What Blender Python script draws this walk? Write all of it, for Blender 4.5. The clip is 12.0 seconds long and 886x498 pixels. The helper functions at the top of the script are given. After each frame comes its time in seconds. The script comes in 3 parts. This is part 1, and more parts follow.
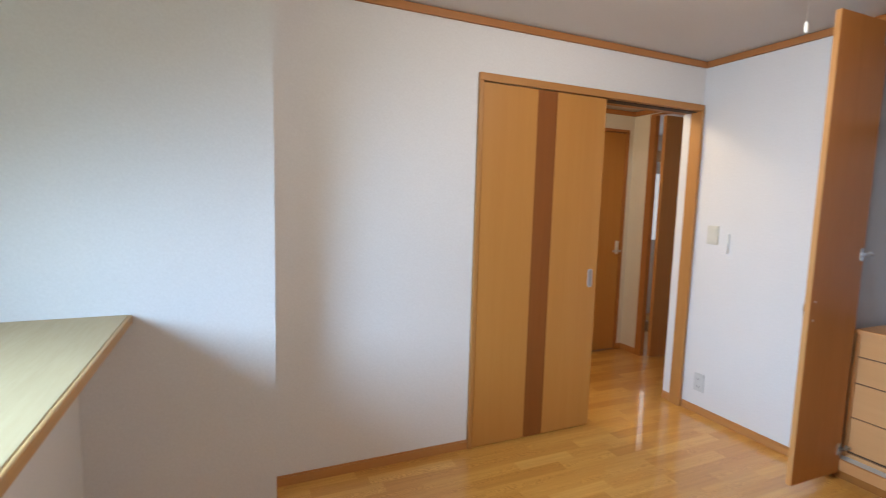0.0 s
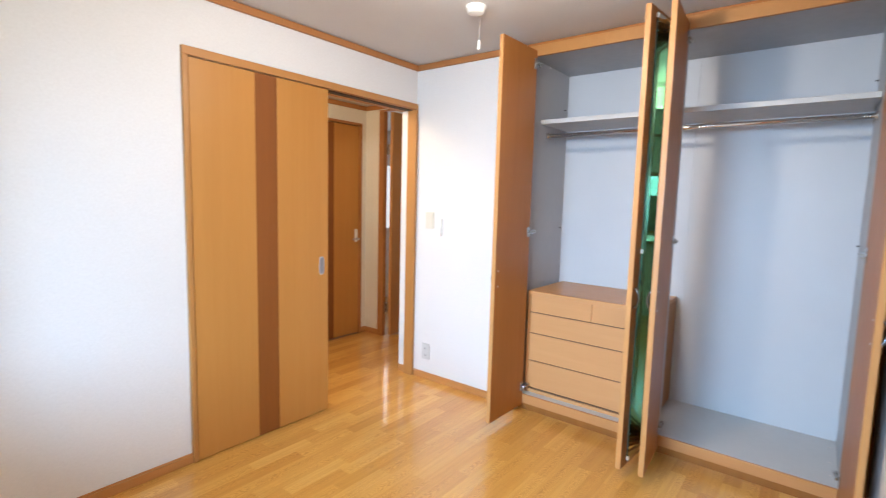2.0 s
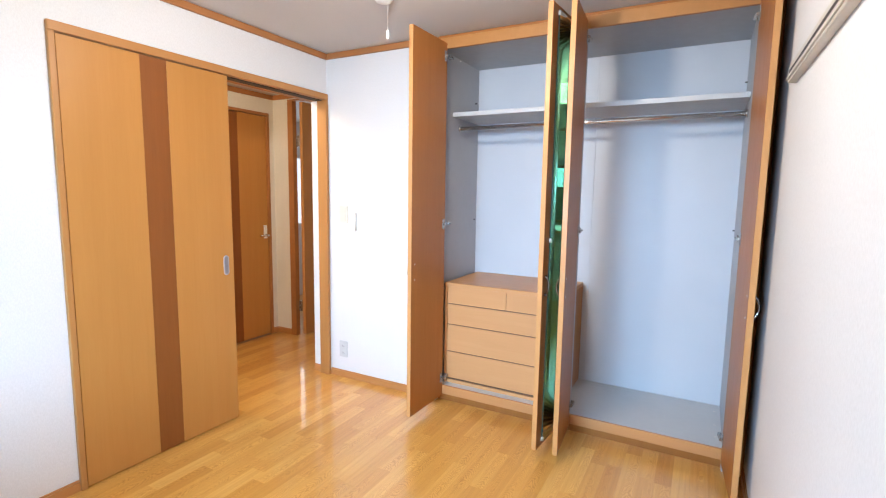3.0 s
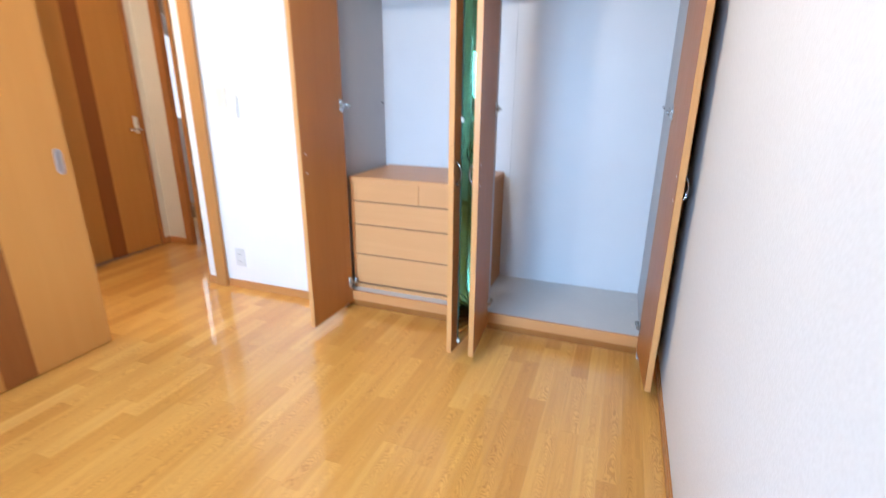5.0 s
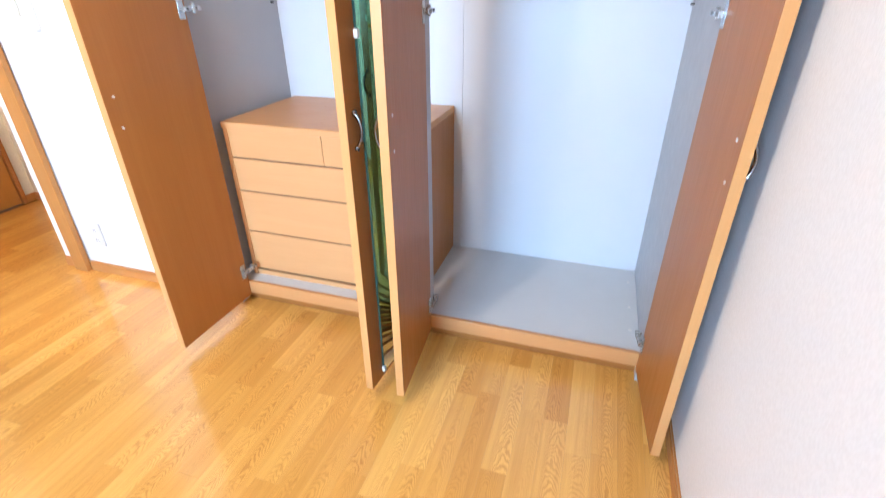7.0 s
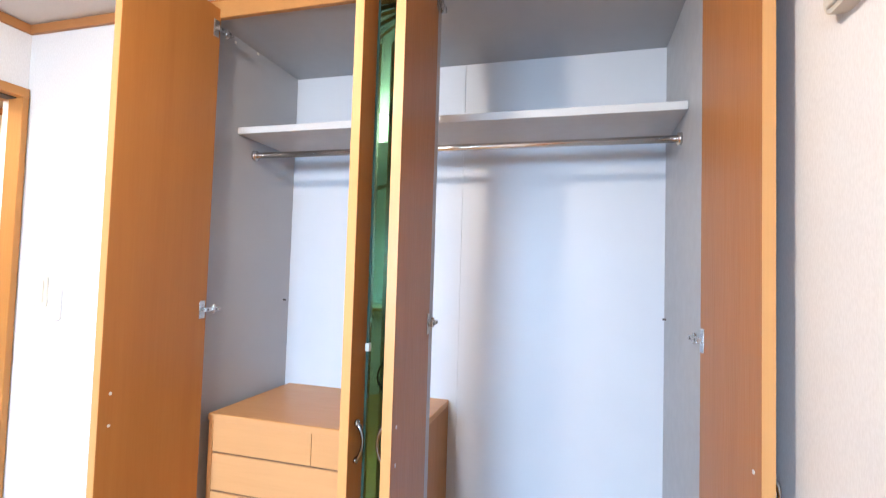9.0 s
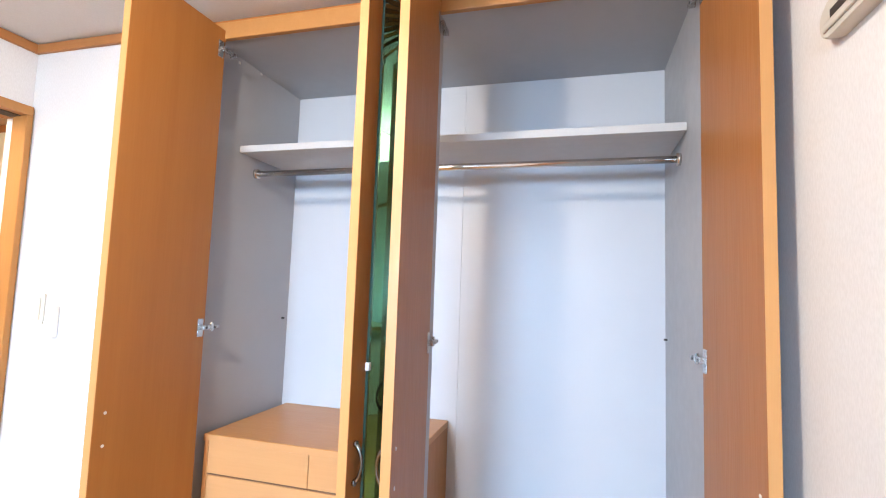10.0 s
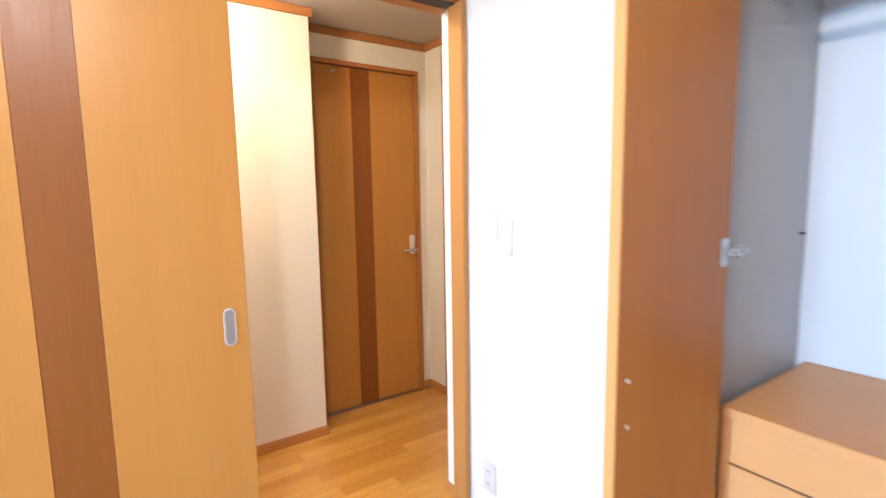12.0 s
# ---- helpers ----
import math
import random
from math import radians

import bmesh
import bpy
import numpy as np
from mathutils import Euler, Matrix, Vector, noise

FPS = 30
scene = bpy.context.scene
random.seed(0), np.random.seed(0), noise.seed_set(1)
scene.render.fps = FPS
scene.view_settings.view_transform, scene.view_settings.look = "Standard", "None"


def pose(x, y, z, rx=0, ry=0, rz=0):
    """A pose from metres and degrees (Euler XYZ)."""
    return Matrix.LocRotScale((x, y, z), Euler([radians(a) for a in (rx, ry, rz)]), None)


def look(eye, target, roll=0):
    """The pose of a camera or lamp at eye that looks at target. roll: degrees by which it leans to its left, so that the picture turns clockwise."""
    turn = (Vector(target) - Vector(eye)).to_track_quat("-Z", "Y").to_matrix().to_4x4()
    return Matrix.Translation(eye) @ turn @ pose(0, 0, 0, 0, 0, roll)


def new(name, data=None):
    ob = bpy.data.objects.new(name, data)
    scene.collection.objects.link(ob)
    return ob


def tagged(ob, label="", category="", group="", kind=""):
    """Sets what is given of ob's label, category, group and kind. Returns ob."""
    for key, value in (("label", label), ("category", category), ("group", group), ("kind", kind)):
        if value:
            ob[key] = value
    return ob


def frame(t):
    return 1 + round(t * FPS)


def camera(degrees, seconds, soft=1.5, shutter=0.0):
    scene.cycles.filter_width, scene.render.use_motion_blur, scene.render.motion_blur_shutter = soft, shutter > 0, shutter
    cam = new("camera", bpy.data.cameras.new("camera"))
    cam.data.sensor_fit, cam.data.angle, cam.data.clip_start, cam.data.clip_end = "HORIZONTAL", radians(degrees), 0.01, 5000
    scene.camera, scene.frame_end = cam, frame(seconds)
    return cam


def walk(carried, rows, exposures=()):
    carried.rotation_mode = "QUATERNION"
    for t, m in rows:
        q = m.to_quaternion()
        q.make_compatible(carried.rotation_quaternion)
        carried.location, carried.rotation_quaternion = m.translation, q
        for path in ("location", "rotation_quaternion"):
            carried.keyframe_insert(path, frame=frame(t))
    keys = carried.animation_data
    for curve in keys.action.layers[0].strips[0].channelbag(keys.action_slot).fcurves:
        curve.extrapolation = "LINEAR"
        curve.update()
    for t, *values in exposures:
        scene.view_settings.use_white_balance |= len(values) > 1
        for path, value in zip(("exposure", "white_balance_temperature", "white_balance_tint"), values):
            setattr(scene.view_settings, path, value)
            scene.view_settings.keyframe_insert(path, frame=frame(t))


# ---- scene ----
cam = camera(85.2, 12.0, soft=1.1, shutter=0.45)
PATH = [
    (0, (0.064, 0.043, 1.378), (0.87, 1.862, 1.171), 1.6),
    (0.5, (0.099, 0.009, 1.358), (1.111, 1.72, 1.138), 1.6),
    (1, (0.138, -0.017, 1.348), (1.364, 1.546, 1.119), 1.9),
    (1.5, (0.167, -0.039, 1.368), (1.587, 1.351, 1.145), 1.3),
    (2, (0.195, -0.075, 1.36), (1.761, 1.151, 1.149), 1.5),
    (2.5, (0.217, -0.078, 1.361), (1.918, 0.956, 1.165), 1.2),
    (4.5, (0.302, -0.055, 1.315), (2.108, 0.712, 0.931), 1.2),
    (5, (0.595, -0.061, 1.247), (2.377, 0.595, 0.621), 0.5),
    (5.5, (0.973, -0.02, 1.196), (2.661, 0.456, 0.236), -0.1),
    (6, (1.281, 0.003, 1.193), (2.886, 0.466, 0.093), -1.7),
    (6.5, (1.448, -0.01, 1.203), (3.056, 0.507, 0.133), -1.0),
    (7, (1.465, 0.021, 1.228), (3.137, 0.553, 0.268), -0.3),
    (7.5, (1.457, 0.042, 1.273), (3.259, 0.59, 0.6), 0.8),
    (9.5, (1.458, 0.09, 1.331), (3.379, 0.626, 1.492), 1.9),
    (10, (1.458, 0.091, 1.329), (3.378, 0.627, 1.494), 2.0),
    (10.5, (1.465, 0.099, 1.329), (3.385, 0.64, 1.474), 2.1),
    (11, (1.501, 0.155, 1.356), (3.217, 1.171, 1.208), 0.8),
    (11.5, (1.574, 0.482, 1.307), (2.937, 1.927, 1.079), -0.2),
    (12, (1.771, 0.84, 1.306), (2.899, 2.475, 1.07), -0.9),
]
EXPOSURES = [(0, -1.2, 6250, 10), (0.5, -1.05, 6250, 10), (1, -0.92, 6200, 10), (1.5, -0.72, 6200, 10), (2.5, -0.40, 6050, 10), (4.5, -0.32, 5750, 10), (5.5, -0.24, 5750, 10),
             (6.5, 0.03, 5800, 10), (7.5, 0.13, 5900, 12), (9.5, -0.02, 6200, 12), (10.5, -0.02, 6200, 12), (11, -0.04, 6350, 10), (12, -0.08, 5950, 10)]
walk(cam, [(t, look(eye, target, roll)) for t, eye, target, roll in PATH], EXPOSURES)
# ---- world and lights ----
world = bpy.data.worlds.new("sky")
scene.world = world
world.use_nodes = True
wn = world.node_tree
sky = wn.nodes.new("ShaderNodeTexSky")
sky.sky_type, sky.sun_disc = "NISHITA", False
sky.sun_elevation, sky.sun_rotation = radians(40), radians(200)
wn.links.new(sky.outputs[0], wn.nodes["Background"].inputs[0])
wn.nodes["Background"].inputs[1].default_value = 0.12


def area(name, m, sx, sy, power, color):
    d = bpy.data.lights.new(name, "AREA")
    d.shape, d.size, d.size_y, d.energy, d.color = "RECTANGLE", sx, sy, power, color
    ob = new(name, d)
    ob.matrix_world = m
    return ob


def bulb(name, place, power, color, radius):
    d = bpy.data.lights.new(name, "POINT")
    d.energy, d.color, d.shadow_soft_size = power, color, radius
    ob = new(name, d)
    ob.location = place
    return ob


# the pale sky outside the window over the counter, and the daylight of the room past the hall
area("sky_daylight", look((-3.6, 1.0, 3.7), (0.0, 1.0, 3.7)), 7.5, 4.4, 700, (0.52, 0.77, 1.0))
day = area("window_daylight", look((-1.40, 0.86, 1.44), (1.0, 1.08, 0.34)), 1.1, 0.62, 104, (0.47, 0.72, 1.0))
day.data.spread = radians(96)
area("far_window_daylight", look((4.75, 4.46, 1.35), (4.75, 2.0, 1.2)), 0.9, 0.85, 13, (0.85, 0.93, 1.0))
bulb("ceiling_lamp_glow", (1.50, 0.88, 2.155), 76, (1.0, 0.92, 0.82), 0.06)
bulb("hall_lamp_glow", (1.88, 2.72, 2.14), 62, (1.0, 0.78, 0.49), 0.07)
scene.cycles.max_bounces = 32
scene.cycles.glossy_bounces = 32
scene.cycles.caustics_reflective = False

# ---- materials ----
def mat(name, color=(0.8, 0.8, 0.8), rough=0.5, metal=0.0):
    m = bpy.data.materials.new(name)
    m.use_nodes = True
    b = m.node_tree.nodes["Principled BSDF"]
    b.inputs["Base Color"].default_value = (*color, 1)
    b.inputs["Roughness"].default_value = rough
    b.inputs["Metallic"].default_value = metal
    return m


def nodes_of(m):
    t = m.node_tree
    return t, t.nodes["Principled BSDF"]


def ramp(t, fac, stops):
    r = t.nodes.new("ShaderNodeValToRGB")
    e = r.color_ramp.elements
    while len(e) < len(stops):
        e.new(0.5)
    for el, (p, c) in zip(e, stops):
        el.position, el.color = p, (*c, 1)
    t.links.new(fac, r.inputs[0])
    return r.outputs[0]


def noise_tex(t, coord, scale, stretch=(1, 1, 1), detail=4, rough=0.55, dist=0.0):
    mp = t.nodes.new("ShaderNodeMapping")
    mp.inputs["Scale"].default_value = stretch
    t.links.new(coord, mp.inputs[0])
    n = t.nodes.new("ShaderNodeTexNoise")
    n.inputs["Scale"].default_value, n.inputs["Detail"].default_value = scale, detail
    n.inputs["Roughness"].default_value, n.inputs["Distortion"].default_value = rough, dist
    t.links.new(mp.outputs[0], n.inputs[0])
    return n.outputs[0]


def place_of(t):
    return t.nodes.new("ShaderNodeNewGeometry").outputs["Position"]


def bump(t, b, height, strength, distance):
    n = t.nodes.new("ShaderNodeBump")
    n.inputs["Strength"].default_value, n.inputs["Distance"].default_value = strength, distance
    t.links.new(height, n.inputs["Height"])
    t.links.new(n.outputs[0], b.inputs["Normal"])


def mix(t, a, b, fac, mode="MIX"):
    n = t.nodes.new("ShaderNodeMix")
    n.data_type, n.blend_type = "RGBA", mode
    n.clamp_factor = True
    for sock, v in ((n.inputs[0], fac), (n.inputs[6], a), (n.inputs[7], b)):
        if isinstance(v, (int, float)):
            sock.default_value = v
        elif isinstance(v, tuple):
            sock.default_value = (*v, 1)
        else:
            t.links.new(v, sock)
    return n.outputs[2]


def wallpaper(name, color, dark):
    m = mat(name, color, 0.75)
    t, b = nodes_of(m)
    p = place_of(t)
    big = noise_tex(t, p, 1.3, detail=3)
    c = ramp(t, big, [(0.3, dark), (0.7, color)])
    weave = noise_tex(t, p, 260, (1, 1, 0.35), detail=2)
    c = mix(t, c, ramp(t, weave, [(0.35, (0.86, 0.85, 0.84)), (0.65, (1, 1, 1))]), 0.5, "MULTIPLY")
    t.links.new(c, b.inputs["Base Color"])
    bump(t, b, weave, 0.2, 0.001)
    return m


def laminate(name, light, dark, rough=0.35, along="z", spread=0.5):
    """Wood-print laminate: straight fine grain along one axis, with broad soft bands."""
    m = mat(name, light, rough)
    t, b = nodes_of(m)
    b.inputs["Specular IOR Level"].default_value = 0.32
    p = place_of(t)
    s = {"x": (0.05, 1, 1), "y": (1, 0.05, 1), "z": (1, 1, 0.04)}[along]
    fine = noise_tex(t, p, 170, s, detail=5, rough=0.6)
    broad = noise_tex(t, p, 14, s, detail=3, dist=0.6)
    half = tuple(0.5 * (i + j) for i, j in zip(light, dark))
    c1 = ramp(t, fine, [(0.32, half), (0.62, light)])
    c2 = ramp(t, broad, [(0.3, dark), (0.7, light)])
    t.links.new(mix(t, c1, c2, spread), b.inputs["Base Color"])
    t.links.new(ramp(t, fine, [(0.2, (rough + 0.1,) * 3), (0.8, (rough - 0.05,) * 3)]), b.inputs["Roughness"])
    bump(t, b, fine, 0.12, 0.0006)
    return m


def plank_wood(name, island):
    """Varnished oak strips: tone by piece, flame grain along x."""
    m = mat(name, (0.6, 0.33, 0.11), 0.2)
    t, b = nodes_of(m)
    if island:
        rnd = t.nodes.new("ShaderNodeNewGeometry").outputs["Random Per Island"]
    else:
        rnd = t.nodes.new("ShaderNodeObjectInfo").outputs["Random"]
    p = place_of(t)
    off = t.nodes.new("ShaderNodeVectorMath")
    off.operation = "MULTIPLY_ADD"
    off.inputs[1].default_value = (41, 17, 9)
    t.links.new(rnd, off.inputs[0])
    t.links.new(p, off.inputs[2])
    q = off.outputs[0]
    tone = ramp(t, rnd, [(0.0, (0.54, 0.258, 0.050)), (0.35, (0.59, 0.297, 0.062)), (0.7, (0.63, 0.33, 0.075)), (1.0, (0.69, 0.385, 0.10))])
    # flat-sawn flames: nested arches along the strip, round a heart line that wanders from piece to piece
    def calc(op, a, v):
        n = t.nodes.new("ShaderNodeMath")
        n.operation = op
        for k, s in enumerate((a, v)):
            if isinstance(s, (int, float)):
                n.inputs[k].default_value = s
            else:
                t.links.new(s, n.inputs[k])
        return n.outputs[0]
    sep = t.nodes.new("ShaderNodeSeparateXYZ")
    t.links.new(p, sep.inputs[0])
    across = calc("SUBTRACT", calc("FRACT", calc("DIVIDE", calc("ADD", sep.outputs[1], 0.330), 0.0757), 0), 0.5)
    across = calc("ADD", across, calc("MULTIPLY", calc("SUBTRACT", rnd, 0.5), 0.5))
    slow = noise_tex(t, q, 5.0, (1, 3, 1), detail=2)
    jag = noise_tex(t, q, 75, (0.5, 1, 1), detail=2)
    phase = calc("ADD", calc("MULTIPLY", sep.outputs[0], 34), calc("MULTIPLY", calc("MULTIPLY", across, across), 26))
    phase = calc("ADD", phase, calc("ADD", calc("MULTIPLY", slow, 14), calc("MULTIPLY", jag, 1.5)))
    phase = calc("ADD", phase, calc("MULTIPLY", rnd, 57))
    ring = calc("SINE", calc("MULTIPLY", phase, 2 * math.pi), 0)
    ring = calc("ADD", calc("MULTIPLY", ring, 0.5), 0.5)
    flame = ramp(t, ring, [(0.05, (0.74, 0.62, 0.47)), (0.36, (0.98, 0.97, 0.95)), (0.9, (1.10, 1.12, 1.15))])
    heart = ramp(t, calc("ABSOLUTE", across, 0), [(0.22, (1.0,) * 3), (0.46, (0.25,) * 3)])
    patch = noise_tex(t, q, 2.2, (0.6, 2.0, 1), detail=2)
    shown = calc("MULTIPLY", heart, ramp(t, patch, [(0.38, (0.15,) * 3), (0.56, (1.0,) * 3)]))
    c = mix(t, tone, mix(t, (1.0, 1.0, 1.0), flame, shown), 0.7, "MULTIPLY")
    streak = noise_tex(t, q, 60, (0.03, 1, 1), detail=3)
    c = mix(t, c, ramp(t, streak, [(0.35, (0.84, 0.77, 0.68)), (0.6, (1.03, 1.03, 1.04))]), 0.55, "MULTIPLY")
    rays = noise_tex(t, q, 120, (0.10, 1, 1), detail=2, rough=0.5)
    c = mix(t, c, ramp(t, rays, [(0.56, (1, 1, 1)), (0.75, (1.16, 1.19, 1.22))]), 0.35, "MULTIPLY")
    pores = noise_tex(t, q, 330, (0.045, 1, 1), detail=4, rough=0.65)
    c = mix(t, c, ramp(t, pores, [(0.3, (0.78, 0.68, 0.54)), (0.5, (1, 1, 1))]), 0.3, "MULTIPLY")
    t.links.new(c, b.inputs["Base Color"])
    worn = noise_tex(t, p, 2.2, detail=4)
    t.links.new(ramp(t, worn, [(0.3, (0.30,) * 3), (0.75, (0.42,) * 3)]), b.inputs["Roughness"])
    b.inputs["Coat Weight"].default_value = 0.75
    b.inputs["Coat Roughness"].default_value = 0.10
    bump(t, b, pores, 0.08, 0.0005)
    return m


def mottled(name, c1, c2, scale, rough, metal=0.0, bumpy=0.0):
    m = mat(name, c1, rough, metal)
    t, b = nodes_of(m)
    p = place_of(t)
    n = noise_tex(t, p, scale, detail=5)
    t.links.new(ramp(t, n, [(0.3, c2), (0.7, c1)]), b.inputs["Base Color"])
    fine = noise_tex(t, p, scale * 7, detail=3)
    t.links.new(ramp(t, fine, [(0.3, (rough + 0.06,) * 3), (0.7, (max(rough - 0.06, 0.02),) * 3)]), b.inputs["Roughness"])
    if bumpy:
        bump(t, b, fine, bumpy, 0.001)
    return m


def glow(name, color, strength):
    m = mat(name, (0.8, 0.8, 0.8), 0.4)
    b = m.node_tree.nodes["Principled BSDF"]
    b.inputs["Emission Color"].default_value = (*color, 1)
    b.inputs["Emission Strength"].default_value = strength
    return m


PAPER = wallpaper("cream_wallpaper", (0.715, 0.698, 0.69), (0.685, 0.667, 0.655))
HALL_PAPER = wallpaper("hall_wallpaper", (0.76, 0.73, 0.67), (0.73, 0.70, 0.63))
CEIL = wallpaper("ceiling_paper", (0.62, 0.60, 0.58), (0.59, 0.57, 0.55))
DOORWOOD = laminate("honey_door_wood", (0.465, 0.212, 0.052), (0.41, 0.178, 0.039), 0.34)
STRIPE = laminate("walnut_stripe", (0.235, 0.078, 0.017), (0.19, 0.058, 0.012), 0.36)
# one wood twice: faces darkened for shade, front edges kept paler as lit
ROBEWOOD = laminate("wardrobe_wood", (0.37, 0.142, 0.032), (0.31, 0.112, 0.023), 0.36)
EDGE = laminate("wardrobe_edge_wood", (0.55, 0.275, 0.10), (0.49, 0.235, 0.08), 0.38)
EDGE_Y = laminate("plinth_wood", (0.52, 0.25, 0.095), (0.46, 0.21, 0.075), 0.38, "y")
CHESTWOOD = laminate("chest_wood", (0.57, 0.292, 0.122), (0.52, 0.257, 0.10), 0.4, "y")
CHESTTOP = laminate("chest_top_wood", (0.53, 0.250, 0.085), (0.47, 0.210, 0.066), 0.3, "y")
TRIM_X = laminate("trim_wood", (0.39, 0.168, 0.056), (0.33, 0.13, 0.042), 0.4, "x")
TRIM_Y = laminate("trim_wood_across", (0.39, 0.168, 0.056), (0.33, 0.13, 0.042), 0.4, "y")
CASE_Z = laminate("casing_wood", (0.42, 0.195, 0.058), (0.36, 0.158, 0.043), 0.36, "z")
CASE_X = laminate("casing_wood_across", (0.44, 0.205, 0.065), (0.38, 0.17, 0.05), 0.36, "x")
BASE_X = laminate("baseboard_wood", (0.47, 0.215, 0.072), (0.40, 0.172, 0.052), 0.36, "x")
BASE_Y = laminate("baseboard_wood_across", (0.47, 0.215, 0.072), (0.40, 0.172, 0.052), 0.36, "y")
PLANK = plank_wood("oak_strip", False)
PLANK_FAR = plank_wood("oak_strip_far", True)
JOINT = mottled("floor_joint", (0.36, 0.18, 0.055), (0.30, 0.14, 0.04), 30, 0.6)
# one lining: sides and top darkened for shade, back board paler as lit
LINER_SHADED = mottled("grey_lining_shaded", (0.40, 0.40, 0.41), (0.375, 0.375, 0.39), 3.0, 0.42, bumpy=0.05)
BACK_LIT = mottled("lit_back_board", (0.555, 0.555, 0.57), (0.53, 0.53, 0.55), 3.0, 0.45, bumpy=0.04)
SHELF = mottled("shelf_lining", (0.52, 0.505, 0.49), (0.49, 0.475, 0.46), 5.0, 0.42)
CHROME = mottled("chrome", (0.78, 0.78, 0.79), (0.70, 0.70, 0.71), 40, 0.14, 1.0)
PULL = mottled("brushed_aluminium", (0.62, 0.62, 0.64), (0.56, 0.56, 0.58), 50, 0.34, 0.45)
RAIL = mat("polished_steel_tube", (0.70, 0.66, 0.62), 0.22, 1.0)
RECESS = mat("pull_recess_shade", (0.42, 0.42, 0.44), 0.3, 0.7)
# chrome darkened for its dark surroundings: the reflection is put into the colour
HANDLE = mottled("handle_chrome_darkened", (0.33, 0.33, 0.35), (0.28, 0.28, 0.30), 40, 0.16, 1.0)
ESCUTCHEON = mottled("satin_chrome_plate", (0.84, 0.83, 0.81), (0.78, 0.77, 0.75), 50, 0.3, 0.35)
NICKEL = mottled("satin_nickel", (0.50, 0.49, 0.47), (0.43, 0.42, 0.40), 60, 0.26, 0.9)
MIRROR = mat("mirror_silver", (0.862, 0.918, 0.885), 0.0, 1.0)
GLASS_EDGE = mat("mirror_glass_edge", (0.03, 0.07, 0.055), 0.15)
PLASTIC = mottled("white_plastic", (0.76, 0.745, 0.70), (0.72, 0.705, 0.66), 25, 0.35)
BEIGE = mottled("beige_plastic", (0.58, 0.535, 0.46), (0.53, 0.485, 0.41), 18, 0.38)
SWITCH = mottled("cream_plastic", (0.63, 0.60, 0.52), (0.59, 0.56, 0.48), 25, 0.35)
# greyed so that the outlet shows against the bright wall
OUTLET = mottled("greyed_white_plastic", (0.55, 0.54, 0.525), (0.51, 0.50, 0.485), 25, 0.35)
# near-black for the shade in gaps and slots, also for small dark fittings
DARK = mat("dark_gap", (0.04, 0.03, 0.025), 0.6)
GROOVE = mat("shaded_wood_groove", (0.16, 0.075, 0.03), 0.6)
COUNTER = laminate("pale_counter_wood", (0.42, 0.31, 0.17), (0.37, 0.265, 0.14), 0.5, "y")
COUNTER_EDGE = laminate("counter_edge_wood", (0.47, 0.275, 0.11), (0.41, 0.225, 0.08), 0.38, "y")
PANEL = wallpaper("counter_panel_paper", (0.69, 0.675, 0.66), (0.66, 0.642, 0.622))
ALU = mottled("white_aluminium", (0.70, 0.70, 0.69), (0.66, 0.66, 0.65), 20, 0.35)
LAMP = glow("lamp_diffuser", (1.0, 0.84, 0.62), 9.0)
FAR_OUTSIDE = glow("bright_frosted_pane", (0.92, 0.96, 1.0), 1.1)
GLASS = mat("window_glass", (1, 1, 1), 0.02)
GLASS.node_tree.nodes["Principled BSDF"].inputs["Transmission Weight"].default_value = 1.0
GLASS.node_tree.nodes["Principled BSDF"].inputs["IOR"].default_value = 1.45
SCREW = mat("screw_cap", (0.62, 0.57, 0.52), 0.35)


# ---- mesh helpers ----
def box(bm, x0, x1, y0, y1, z0, z1, bevel=0.0, seg=2):
    vs = [bm.verts.new((x, y, z)) for z in (z0, z1) for y in (y0, y1) for x in (x0, x1)]
    fs = [bm.faces.new([vs[i] for i in f]) for f in ((0, 2, 3, 1), (4, 5, 7, 6), (0, 1, 5, 4), (1, 3, 7, 5), (3, 2, 6, 7), (2, 0, 4, 6))]
    if bevel:
        es = list({e for f in fs for e in f.edges})
        bmesh.ops.bevel(bm, geom=es, offset=bevel, segments=seg, affect="EDGES", profile=0.5)
    return bm


def boxes(*rows, bevel=0.0):
    bm = bmesh.new()
    for r in rows:
        box(bm, *r, bevel=bevel)
    return bm


def tube(points, radius, sides=12, caps=True):
    """A round bar swept along points."""
    bm = bmesh.new()
    pts = [Vector(p) for p in points]
    rings = []
    for i, p in enumerate(pts):
        d = (pts[min(i + 1, len(pts) - 1)] - pts[max(i - 1, 0)]).normalized()
        u = d.orthogonal() if not rings else (u - d * u.dot(d))
        u.normalize()
        v = d.cross(u)
        r = radius[i] if isinstance(radius, (list, tuple)) else radius
        rings.append([bm.verts.new(p + (u * math.cos(a) + v * math.sin(a)) * r) for a in (2 * math.pi * k / sides for k in range(sides))])
    for a, b in zip(rings, rings[1:]):
        for k in range(sides):
            bm.faces.new((a[k], a[(k + 1) % sides], b[(k + 1) % sides], b[k]))
    if caps:
        bm.faces.new(rings[0][::-1])
        bm.faces.new(rings[-1])
    return bm


